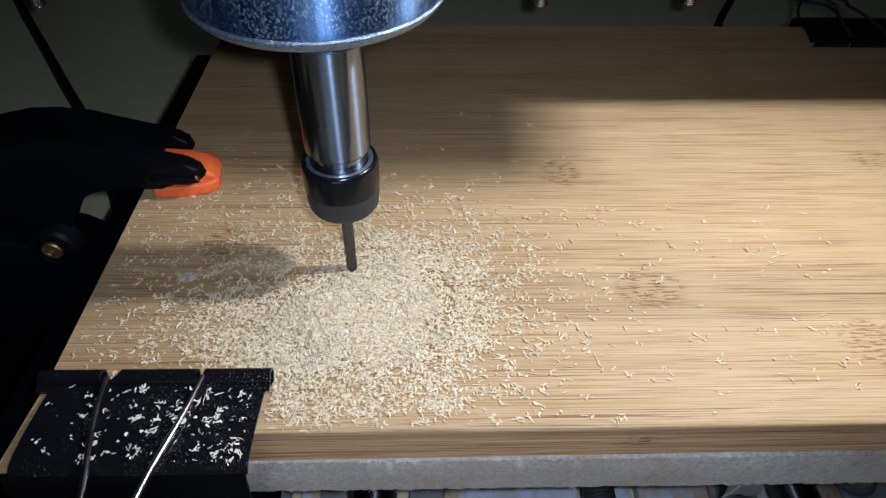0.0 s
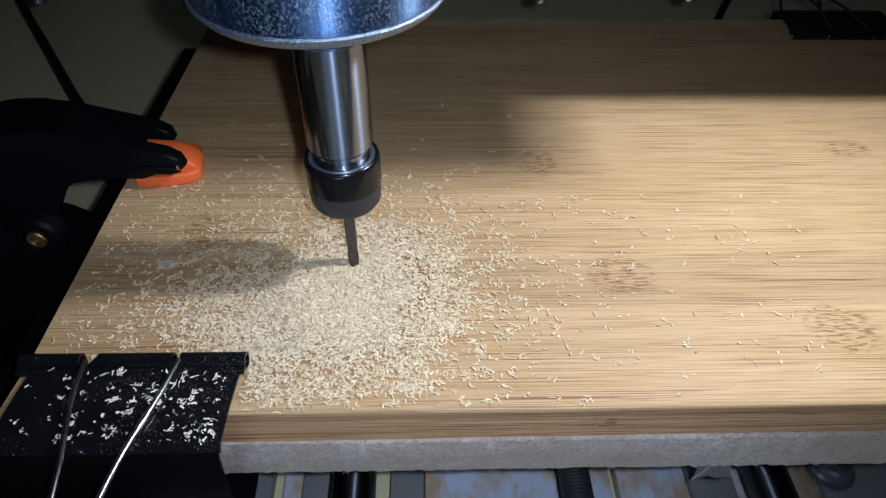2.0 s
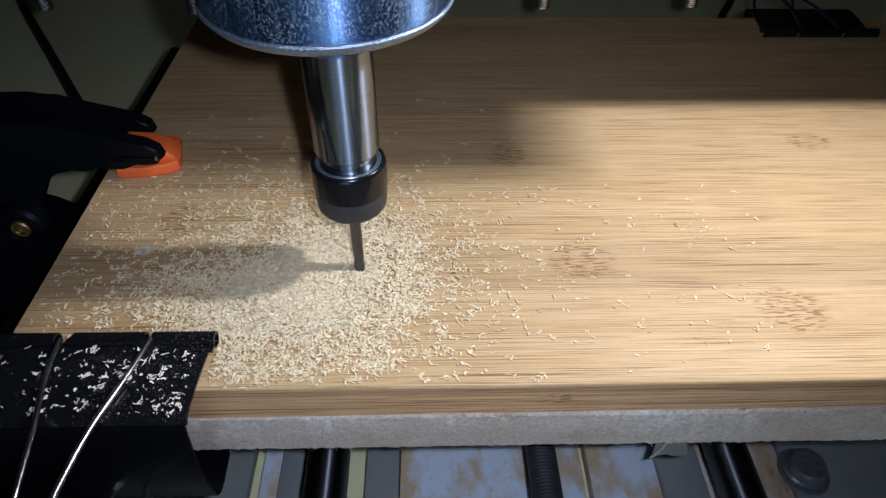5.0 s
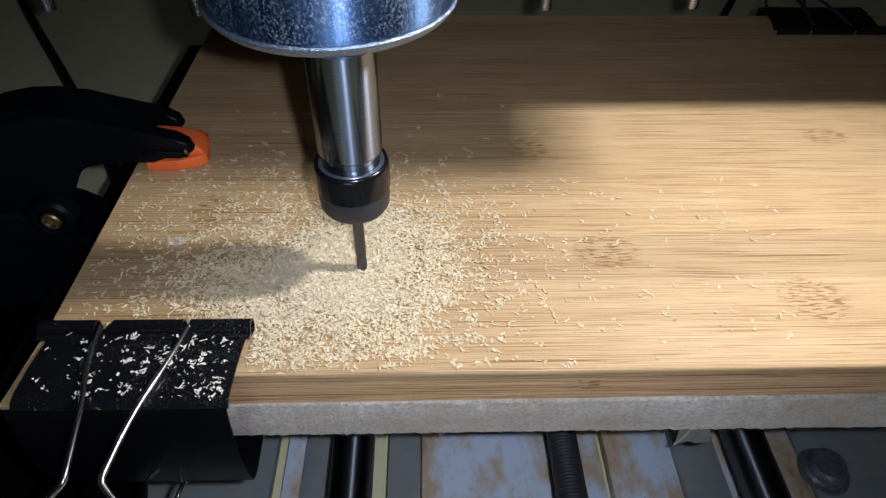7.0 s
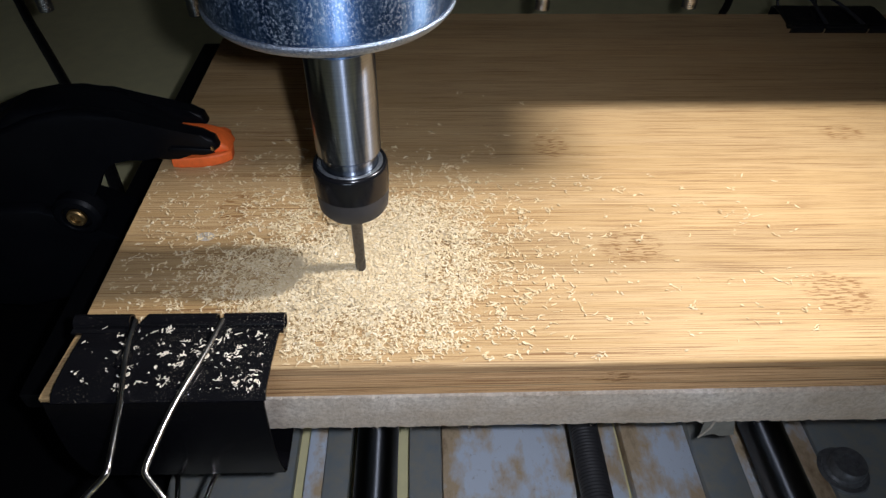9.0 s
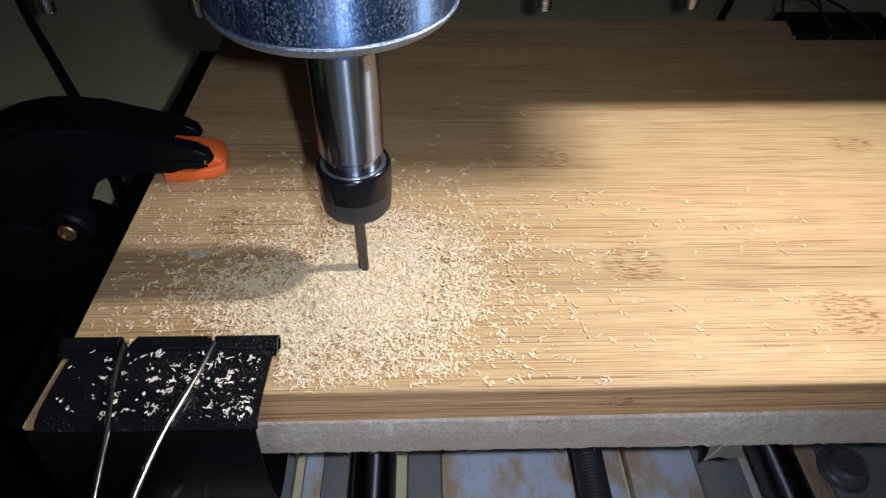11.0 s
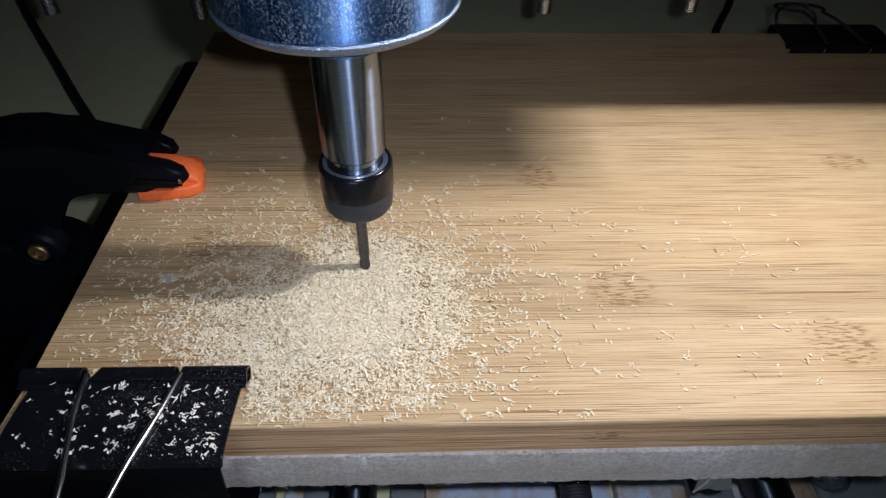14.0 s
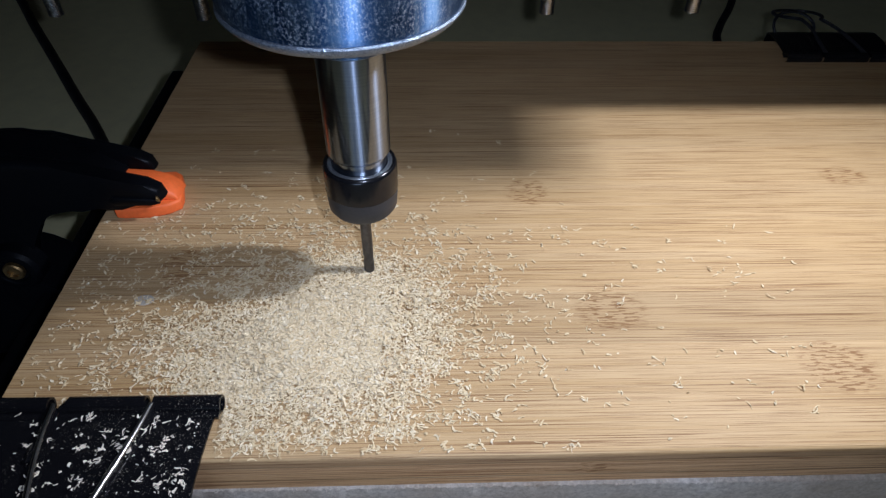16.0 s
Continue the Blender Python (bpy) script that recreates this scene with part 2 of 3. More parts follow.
BLACK_NYLON = plain("black_nylon", (0.003, 0.0034, 0.0048), 0.36, 0.0, 0.11, grain=900, wear=0.3, bump=0.25)
BLACK_PAINT = plain("black_paint", (0.004, 0.004, 0.005), 0.4, 0.0, 0.2, grain=700, wear=0.3)
BLACK_OXIDE = plain("black_oxide", (0.006, 0.006, 0.007), 0.2, 0.0, 0.4, 900, 0.2, 0.05)
NUT_GREY = plain("worn_oxide_shaded_wire", (0.030, 0.030, 0.032), 0.5, 0.0, 0.4, 900, 0.2, 0.05)
BOLT_GREY = plain("oily_grey_bolt", (0.15, 0.155, 0.16), 0.42, 0.15, 0.4, 500, 0.5, 0.2)
ORANGE = plain("orange_rubber", (0.95, 0.17, 0.03), 0.5, grain=500, wear=0.15, bump=0.2)
NICKEL = plain("nickel_wire", (0.72, 0.69, 0.64), 0.2, 1.0, grain=800, wear=0.15, bump=0.05)
ZINC, STEEL = galvanised(), polished()
RIM = plain("lightened_worn_rim", (0.30, 0.34, 0.39), 0.38, 0.8, grain=1700, wear=0.6, bump=0.6, depth=0.0004, second=(0.08, 0.11, 0.16))
BRIGHT = plain("bright_turned_steel", (0.30, 0.32, 0.34), 0.3, 0.8, 0.5, 900, 0.1, 0.05)
CARBIDE = plain("carbide", (0.13, 0.13, 0.145), 0.36, 1.0, grain=1200, wear=0.3, bump=0.1)
BRASS = plain("brass", (0.42, 0.28, 0.12), 0.5, 1.0, grain=500, wear=0.5)
SCREW = plain("zinc_screw", (0.62, 0.62, 0.60), 0.3, 1.0, grain=600, wear=0.3)
ROD_BLACK = oiled_rod()
WHITE_STAIN = stained_white()
GREEN_GREY = plain("worn_grey_profile", (0.24, 0.275, 0.29), 0.45, 0.0, 0.4, 160, 0.4, 0.2, second=(0.33, 0.31, 0.25))
TABLE = plain("olive_tabletop", (0.92, 0.85, 0.48), 0.6, 0.0, 0.3, 90, 0.08, 0.15)
ROOM = plain("dim_plaster", (0.20, 0.19, 0.17), 0.9, 0.0, 0.2, 20, 0.2)
CABLE = plain("black_cable", (0.010, 0.010, 0.012), 0.5, grain=900)
ALU = plain("dull_aluminium", (0.30, 0.31, 0.32), 0.45, 0.9, grain=300, wear=0.3)
GLUE = plain("dried_glue", (0.5, 0.45, 0.37), 0.5, grain=900, wear=0.3)
TAPE = plain("yellowed_tape", (0.22, 0.22, 0.19), 0.35, grain=300, wear=0.3)


# ---- mesh helpers (sizes in millimetres) ----
def thing(name, label, category, group="", kind=""):
    return tagged(new(name), label, category, group, kind)


def link(name, bm, mat, parent=None, label="", smooth=True):
    bmesh.ops.recalc_face_normals(bm, faces=bm.faces)
    bmesh.ops.scale(bm, vec=(0.001, 0.001, 0.001), verts=bm.verts)
    me = bpy.data.meshes.new(name)
    bm.to_mesh(me)
    bm.free()
    me.materials.append(mat)
    if smooth:
        me.polygons.foreach_set("use_smooth", [True] * len(me.polygons))
        me.set_sharp_from_angle(angle=radians(38))
    ob = new(name, me)
    ob.parent = parent
    if label:
        ob["label"] = label
    return ob


def part(name, bm, mat, parent, label="", smooth=True):
    return link(name, bm, mat, parent, label, smooth)


def box(x0, x1, y0, y1, z0, z1, bevel=0.0, seg=2, bm=None):
    own = bmesh.new()
    bmesh.ops.create_cube(own, size=1)
    for v in own.verts:
        v.co = Vector((x0 if v.co.x < 0 else x1, y0 if v.co.y < 0 else y1, z0 if v.co.z < 0 else z1))
    if bevel:
        bmesh.ops.bevel(own, geom=own.edges[:], offset=bevel, segments=seg, profile=0.5, affect="EDGES")
    return own if bm is None else join(bm, own)


def join(bm, other):
    me = bpy.data.meshes.new("tmp")
    other.to_mesh(me)
    other.free()
    bm.from_mesh(me)
    bpy.data.meshes.remove(me)
    return bm


def lathe(profile, n=64, bm=None):
    """Turned about z: a list of (radius, height) from the bottom up."""
    own = bmesh.new()
    rings = []
    for r, z in profile:
        if r < 1e-6:
            rings.append([own.verts.new((0, 0, z))])
        else:
            rings.append([own.verts.new((r * math.cos(2 * math.pi * i / n), r * math.sin(2 * math.pi * i / n), z)) for i in range(n)])
    for a, b in zip(rings, rings[1:]):
        for i in range(n):
            j = (i + 1) % n
            loop = [a[i % len(a)], a[j % len(a)], b[j % len(b)], b[i % len(b)]]
            loop = [v for k, v in enumerate(loop) if v not in loop[:k]]
            if len(loop) > 2:
                own.faces.new(loop)
    return own if bm is None else join(bm, own)


def tube(points, r, n=12, closed=False, bm=None):
    """A round wire along smoothed points."""
    own = bmesh.new()
    pts = [Vector(p) for p in points]
    for _ in range(3):
        out = [] if closed else [pts[0]]
        for a, b in zip(pts, pts[1:] + (pts[:1] if closed else [])):
            out += [a.lerp(b, 0.25), a.lerp(b, 0.75)]
        pts = out if closed else out + [pts[-1]]
    rings, side = [], None
    for i, p in enumerate(pts):
        d = (pts[(i + 1) % len(pts)] - pts[i - 1]) if closed or 0 < i < len(pts) - 1 else (pts[1] - pts[0] if i == 0 else pts[-1] - pts[-2])
        d.normalize()
        if side is None:
            side = d.orthogonal().normalized()
        side = (side - d * side.dot(d)).normalized()
        up = d.cross(side)
        rings.append([own.verts.new(p + r * (side * math.cos(2 * math.pi * k / n) + up * math.sin(2 * math.pi * k / n))) for k in range(n)])
    pairs = list(zip(rings, rings[1:])) + ([(rings[-1], rings[0])] if closed else [])
    for a, b in pairs:
        for k in range(n):
            own.faces.new((a[k], a[(k + 1) % n], b[(k + 1) % n], b[k]))
    if not closed:
        own.faces.new(rings[0])
        own.faces.new(rings[-1])
    return own if bm is None else join(bm, own)


def prism(outline, axis, a, b, bevel=0.0, seg=2, bm=None):
    """An outline of (u, v) pushed along an axis from a to b. x: (y, z); y: (x, z); z: (x, y)."""
    own = bmesh.new()
    put = {"x": lambda u, v, w: (w, u, v), "y": lambda u, v, w: (u, w, v), "z": lambda u, v, w: (u, v, w)}[axis]
    lo = [own.verts.new(put(u, v, a)) for u, v in outline]
    hi = [own.verts.new(put(u, v, b)) for u, v in outline]
    caps = [own.faces.new(lo), own.faces.new(hi)]
    for i in range(len(lo)):
        j = (i + 1) % len(lo)
        own.faces.new((lo[i], lo[j], hi[j], hi[i]))
    if bevel:
        edges = {e for f in caps for e in f.edges}
        bmesh.ops.bevel(own, geom=list(edges), offset=bevel, segments=seg, profile=0.5, affect="EDGES")
    return own if bm is None else join(bm, own)


def ribbon(line, thick, axis, a, b, bm=None):
    """Bent sheet: a polyline given a thickness, pushed along an axis."""
    pts = [Vector((u, v)) for u, v in line]
    left, right = [], []
    for i, p in enumerate(pts):
        d = (pts[min(i + 1, len(pts) - 1)] - pts[max(i - 1, 0)]).normalized()
        nrm = Vector((-d.y, d.x)) * thick / 2
        left.append(tuple(p + nrm))
        right.append(tuple(p - nrm))
    return prism(left + right[::-1], axis, a, b, bm=bm)


def turned(bm, m):
    bmesh.ops.transform(bm, matrix=m, verts=bm.verts)
    return bm


# what travels with the bed (both ways) and with the base (along x)
ON_BED, ON_BASE, ON_BASE_AT = [], [], []

# ---- the place ----
def table_and_room():
    tagged(link("ground", box(-2000, 2000, -1500, 2000, -140, -107), TABLE, smooth=False), "dull olive-grey tabletop under the machine", "tabletop", kind="structure")
    for name, b in (("wall_north", (-2050, 2050, 2000, 2050, -140, 1600)), 
                    ("wall_west", (-2050, -2000, -1500, 2000, -140, 1600)), ("wall_east", (2000, 2050, -1500, 2000, -140, 1600))):
        tagged(link(name, box(*b), ROOM, smooth=False), "plain dim plastered room surface", "wall", kind="structure")


def fill_window_wall():
    """The unseen wall behind the camera, with a low wide window made up for the fill lamp."""
    wall = tagged(new("wall_south"), "plain dim plastered wall with a made-up window opening", "wall", kind="structure")
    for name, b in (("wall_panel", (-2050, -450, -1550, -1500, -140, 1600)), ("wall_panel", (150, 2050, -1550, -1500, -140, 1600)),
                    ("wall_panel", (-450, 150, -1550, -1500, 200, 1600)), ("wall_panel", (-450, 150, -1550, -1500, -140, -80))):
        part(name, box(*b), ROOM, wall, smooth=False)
    # frame added round the fill lamp; no window is known there
    win = tagged(new("fill_window"), "unseen window frame made up for the front fill lamp", "window", kind="structure")
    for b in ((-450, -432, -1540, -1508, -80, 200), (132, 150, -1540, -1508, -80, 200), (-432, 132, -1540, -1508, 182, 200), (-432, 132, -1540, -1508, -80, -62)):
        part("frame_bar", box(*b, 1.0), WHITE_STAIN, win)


def bamboo_board():
    t = thing("bamboo_board", "golden bamboo board with fine grain being routed", "board")
    # front strip carries the rounded front edge
    x0, x1, y0, y1, h = -82.3, 262.0, -37.0, 177.2, 12.4
    r = 1.5
    prof = [(y0, -h), (y0, -r)] + [(y0 + r - r * math.cos(a), -r + r * math.sin(a)) for a in (0.3, 0.6, 0.9, 1.2)] + [(y0 + r, 0)]
    rng = random.Random(4)
    edges = [y0]
    while edges[-1] < y1 - 26:
        edges.append(edges[-1] + rng.uniform(15, 24))
    edges.append(y1)
    for i, (a, b) in enumerate(zip(edges, edges[1:])):
        if i == 0:
            bm = prism(prof + [(b - 0.02, 0), (b - 0.02, -h)], "x", x0, x1, 0.4, 2)
            # the sawn edge runs slightly out of square and leaves a ledge of the sheet below
            for v in bm.verts:
                if v.co.y < y0 + 4:
                    v.co.y += max(v.co.x + 30, 0) * 0.006
        else:
            bm = box(x0, x1, a + 0.02, b - 0.02, -h, 0)
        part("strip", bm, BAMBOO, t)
    ON_BED.append(t)


def spoilboard():
    bm = bmesh.new()
    rng = random.Random(9)
    # ragged sawn front: a row of columns whose edge wanders
    xs = np.linspace(-80, 258, 339)
    rows = []
    for x in xs:
        j = [rng.uniform(-0.22, 0.22) for _ in range(4)]
        rows.append([bm.verts.new((x, 176, -12.5)), bm.verts.new((x, -36.2 + j[0], -12.5)), bm.verts.new((x, -37.0 + j[1], -13.2)),
                     bm.verts.new((x, -37.1 + j[2] * 0.5, -20)), bm.verts.new((x, -36.9 + j[3], -28.0 + j[0])), bm.verts.new((x, -36.0, -28.5)), bm.verts.new((x, 176, -28.5))])
    for a, b in zip(rows, rows[1:]):
        for k in range(7):
            bm.faces.new((a[k], b[k], b[(k + 1) % 7], a[(k + 1) % 7]))
    bm.faces.new(rows[0])
    bm.faces.new(rows[-1])
    ob = thing("spoilboard", "grey-brown fibreboard sheet with rough sawn edge under the bamboo", "spoilboard")
    part("core", bm, FIBRE, ob)
    rows = [(rng.uniform(-30, 257), -37.1 + rng.uniform(-0.25, 0.2), -12.75 + rng.uniform(-0.35, 0.3), rng.uniform(0.4, 1.3), rng.uniform(0.1, 0.3), 0.5) for _ in range(1100)]
    rows += [(rng.uniform(-30, 257), -37.1 + rng.uniform(-0.2, 0.2), -28.4 + rng.uniform(-0.3, 0.2), rng.uniform(0.3, 0.9), rng.uniform(0.08, 0.2), 0.6) for _ in range(45)]
    fuzz = chip_object("torn_fibre", rows, 12, "pale torn fibres along the sawn edge", mat=FIBRE)
    del fuzz["category"]
    fuzz.parent = ob
    ON_BED.append(ob)
    bm = box(-111, 262, -24, 205, -36, -28.7, 1.2)
    ON_BED.append(tagged(link("bed_plate", bm, BLACK_PAINT), "black painted machine bed plate under the boards", "machine bed"))


def binder_clip(name, label, m, wide, notch, open_handle):
    """Lips at y = 0, spine at y = -25.5, clamping a pack 32 mm thick; local z = 0 is the top of the pack."""
    t = thing(name, label, "binder clip", "binder clips")
    w = wide / 2
    roll = [(-0.2 + 2.0 * math.cos(a), 2.5 + 2.0 * math.sin(a)) for a in np.linspace(-1.9, 3.5, 14)]
    top = [(-4.0, 2.6), (-9, 3.3), (-15, 3.9), (-21, 4.1), (-23.6, 3.7), (-25.0, 2.4)]
    spine = [(-25.0, 2.4), (-25.6, 0.0), (-26.6, -8), (-27.2, -16), (-26.6, -24), (-25.2, -31.5)]
    bottom = [(-25.2, -31.5), (-23.4, -33.4), (-20, -33.8), (-10, -33.2), (-1, -31.6)]
    part("top_jaw", ribbon(top, 0.7, "x", -w + 3.2, w - 1.0), BLACK_STEEL, t)
    part("spine", ribbon(spine, 0.7, "x", -w + 1.5, w - 1.5), BLACK_GLOSS, t)
    part("bottom_jaw", ribbon(bottom, 0.7, "x", -w + 1.5, w - 1.5), BLACK_GLOSS, t)
    for a, b in notch:
        bm = ribbon(roll, 0.6, "x", a * w, b * w)
        ribbon([(-2.0, 2.6), (-4.2, 2.7)], 0.75, "x", a * w, b * w, bm=bm)
        if abs(a + b) < 0.5:
            for v in bm.verts:
                if v.co.y < -1.6:
                    v.co.x += math.copysign(1.5, v.co.x - (a + b) * w / 2)
        part("lip", bm, BLACK_STEEL, t, "rolled black steel lip")
    # channels pressed into the sheet for the wire ends
    for s in (-1, 1):
        bm = tube([(s * 11.4, -1.5, 2.9), (s * 11.2, -8, 3.5), (s * 11.0, -16, 4.0)], 1.15, 8)
        part("channel", bm, BLACK_STEEL, t)
    wire = 0.75
    if open_handle:
        pts = [(11.3, -1.0, 4.2), (10.0, -12, 5.2), (6.0, -28, 5.6), (4.0, -42, 4.6), (4.0, -43.5, 4.2), (4.4, -44.5, 3.8), (9.5, -49, 0.6), (13.5, -55, -4), (12, -64, -9), (5, -69, -12)]
        bm = tube(pts + [(-x, y, z) for x, y, z in pts[::-1]], wire, 12)
        part("handle", bm, NICKEL, t, "bright bent wire handle")
        pts = [(11.3, -2, -34.6), (8, -12, -36.0), (4, -28, -37.5), (3.2, -38, -39), (9, -48, -41), (12, -58, -44), (5, -66, -46)]
        bm = tube(pts + [(-x, y, z) for x, y, z in pts[::-1]], wire, 12)
        part("handle", bm, NICKEL, t, "bright bent wire handle")
    else:
        # far handles get a dark grey that stands for the shade on them
        pts = [(9.0, -1.0, 4.2), (8.0, -12, 5.2), (6.0, -24, 6.0), (5.0, -36, 4.8), (5.2, -38, 4.4), (9.5, -43, 3.0), (12, -50, 1.4), (10, -57, 0.0), (4, -61, -1.0)]
        bm = tube(pts + [(-x, y, z) for x, y, z in pts[::-1]], wire, 12)
        part("handle", bm, NUT_GREY, t, "wire handle darkened for the shade it stands in")
        pts = [(11.3, -6, -34.4), (10, -16, -35.4), (7, -29, -35.0), (4.5, -38, -25), (4.8, -42, -15), (9, -45, -9), (11, -49, -4), (9, -53, -1.5), (4, -56, 0.5)]
        bm = tube(pts + [(-x, y, z) for x, y, z in pts[::-1]], wire, 12)
        part("handle", bm, NUT_GREY, t, "wire handle darkened for the shade it stands in")
    return t, m


def spring_clamp():
    t = thing("spring_clamp", "black nylon spring clamp with orange pad gripping the board", "clamp")
    # upper jaw: arched arm seen from above, reaching over the edge of the board
    outer = [(-74, 5), (-75, 11), (-82, 15.5), (-95, 21), (-108, 24), (-124, 22), (-140, 12), (-150, -6), (-160, -30), (-150, -40), (-132, -34), (-122, -24), (-113, -14), (-109, -6), (-105, 0), (-99, 6.5), (-88, 7.5), (-76, 4.6)]
    bm = prism(outer, "y", 50, 66, 2.2, 3)
    part("upper_jaw", bm, BLACK_NYLON, t)
    arm = [(-59.4, 9.0), (-60.4, 12.6), (-64.4, 14.2), (-73, 16.5), (-82, 18.9), (-90, 21.3), (-98.5, 23.0), (-107.7, 22.8), (-118, 20.6), (-130, 15.5), (-142, 4),
           (-148, -12), (-138, -24), (-124, -26), (-110, -20), (-107.6, -11), (-104.7, -3.3), (-100.8, 2.0), (-96.7, 4.6), (-90.4, 6.0), (-85.6, 5.8), (-80.0, 4.2), (-76.5, 4.0), (-74.2, 6.4), (-65.3, 6.4), (-61.4, 7.2)]
    part("cheek", prism(arm, "y", 47.6, 52.6, 1.5, 3), BLACK_NYLON, t)
    part("cheek", prism([(x - 7.4, z) for x, z in arm], "y", 63.0, 68.0, 1.5, 3), BLACK_NYLON, t)
    # raised rib along the lower side of the tip, and a worn chip on its point
    part("rib", prism([(-61.0, 7.6), (-62.0, 9.4), (-75, 10.2), (-76.5, 8.6), (-75, 7.0), (-64, 6.9)], "y", 46.9, 48.2, 0.5, 2), BLACK_NYLON, t)
    part("worn_spot", prism([(-60.9, 8.6), (-61.0, 10.0), (-61.6, 10.3), (-61.9, 9.0)], "y", 46.7, 47.75, 0.15, 1), BRASS, t, "scuffed brownish spot on the tip")
    bm = prism([(-60, -36), (-80, -40), (-100, -32), (-112, -20), (-128, -14), (-160, -14), (-200, -30), (-190, -62), (-150, -66), (-120, -56), (-90, -50), (-62, -42)], "y", 44, 66, 2.0, 3)
    part("lower_jaw", bm, BLACK_NYLON, t)
    # pivot boss with its brass bolt
    boss = lathe([(0, -5), (8.6, -5), (8.4, 0.4), (7.2, 1.6), (5.4, 1.8), (4.9, 1.4), (4.6, 0.0), (0, 0.0)], 40)
    boss = turned(boss, pose(-114.4, 44, -17, 90, 0, 0))
    part("pivot_boss", boss, BLACK_NYLON, t)
    bolt = lathe([(0, 0), (3.4, 0), (3.4, 1.2), (2.9, 1.7), (1.9, 1.7), (1.7, 0.7), (0, 0.7)], 24)
    bolt = turned(bolt, pose(-114.4, 43.6, -17, 90, 0, 0))
    part("pivot_bolt", bolt, BRASS, t, "worn brass pivot bolt")
    pad = prism([(-77, 49), (-74, 48.6), (-70, 49.3), (-66, 49.6), (-60.5, 51), (-57.5, 53.5), (-57.6, 57), (-60.5, 67.5), (-63, 69.5), (-76, 68.5)], "z", 0.1, 4.2, 0.9, 3)
    part("pad", pad, ORANGE, t, "bright orange rubber pad")
    lug = prism([(-57.9, 3.6), (-58.8, 5.8), (-62, 8.3), (-67, 9.8), (-77, 10.5), (-77, 3.6)], "y", 53.4, 63.0, 1.3, 3)
    part("pad_lug", lug, ORANGE, t, "bright orange rubber pad")
    foot = box(-78, -60, 52, 64, -38, -36.2, 0.6)
    part("pad", foot, ORANGE, t, "bright orange rubber pad")
    ON_BED.append(t)


def spindle():
    t = thing("spindle", "mottled grey metal spindle motor above the board", "spindle")
    body = lathe([(0, 79.4), (12.2, 79.4), (22.5, 79.7), (24.6, 80.4), (25.7, 82.6), (26.0, 84.0), (26.0, 200), (0, 200)], 96)
    part("motor_body", turned(body, Matrix.Translation((-0.5, 0, 0))), ZINC, t)
    # rim colour holds the board's reflection as well as the wear
    rim = lathe([(22.3, 79.5), (23.8, 79.5), (24.8, 79.9), (25.6, 80.8), (26.15, 81.5), (26.2, 81.9), (25.9, 82.3), (22.4, 82.3), (22.3, 79.5)], 96)
    part("rim", turned(rim, Matrix.Translation((-0.5, 0, 0))), RIM, t, "worn metal rim lightened for the reflected board")
    part("collar", lathe([(0, 71.6), (9.4, 71.6), (10.3, 72.2), (10.6, 73.4), (10.6, 79.6), (0, 79.6)], 64), ZINC, t)
    part("shaft", lathe([(0, 38.3), (7.0, 38.3), (7.0, 42.6), (8.0, 43.8), (8.0, 72.0), (0, 72.0)], 96), STEEL, t)
    nut = new("collet_nut")
    nut.parent = t
    part("nut_shell", lathe([(2.2, 31.8), (9.3, 31.8), (9.5, 32.0), (9.5, 38.9), (9.2, 39.8), (8.9, 40.0), (8.5, 39.9), (8.35, 38.2), (2.2, 38.2)], 96), BLACK_OXIDE, nut)
    part("nut_skirt", lathe([(2.2, 25.3), (6.8, 25.0), (8.3, 25.4), (9.05, 26.6), (9.3, 29.6), (9.35, 31.8), (2.2, 31.8)], 96), NUT_GREY, nut, "dull dark grey spanner flats")
    part("nut_ring", lathe([(7.1, 38.4), (8.3, 38.4), (8.3, 39.7), (8.15, 39.9), (7.95, 39.9), (7.85, 39.5), (7.6, 39.5), (7.5, 39.8), (7.3, 39.8), (7.1, 39.5), (7.1, 38.4)], 96), BRIGHT, nut, "thin bright steel ring")
    part("collet", lathe([(1.6, 24.4), (3.6, 24.4), (4.4, 25.4), (4.4, 30), (1.6, 30)], 48), STEEL, nut)
    bm = lathe([(0, 10), (1.55, 10), (1.55, 34), (0, 34)], 32)
    # two shallow flutes wound round the cutting length
    n, own = 24, bmesh.new()
    rings = []
    for k in range(41):
        z = -2.0 + 12.2 * k / 40
        ring = []
        for i in range(n):
            a = 2 * math.pi * i / n
            r = 1.5 - 0.22 * max(0.0, math.cos(2 * (a - z * 0.5))) ** 2
            ring.append(own.verts.new((r * math.cos(a), r * math.sin(a), z)))
        rings.append(ring)
    for a, b in zip(rings, rings[1:]):
        for i in range(n):
            own.faces.new((a[i], a[(i + 1) % n], b[(i + 1) % n], b[i]))
    own.faces.new(rings[0])
    own.faces.new(rings[-1])
    part("router_bit", join(bm, own), CARBIDE, nut, "thin grey carbide bit")
    return nut


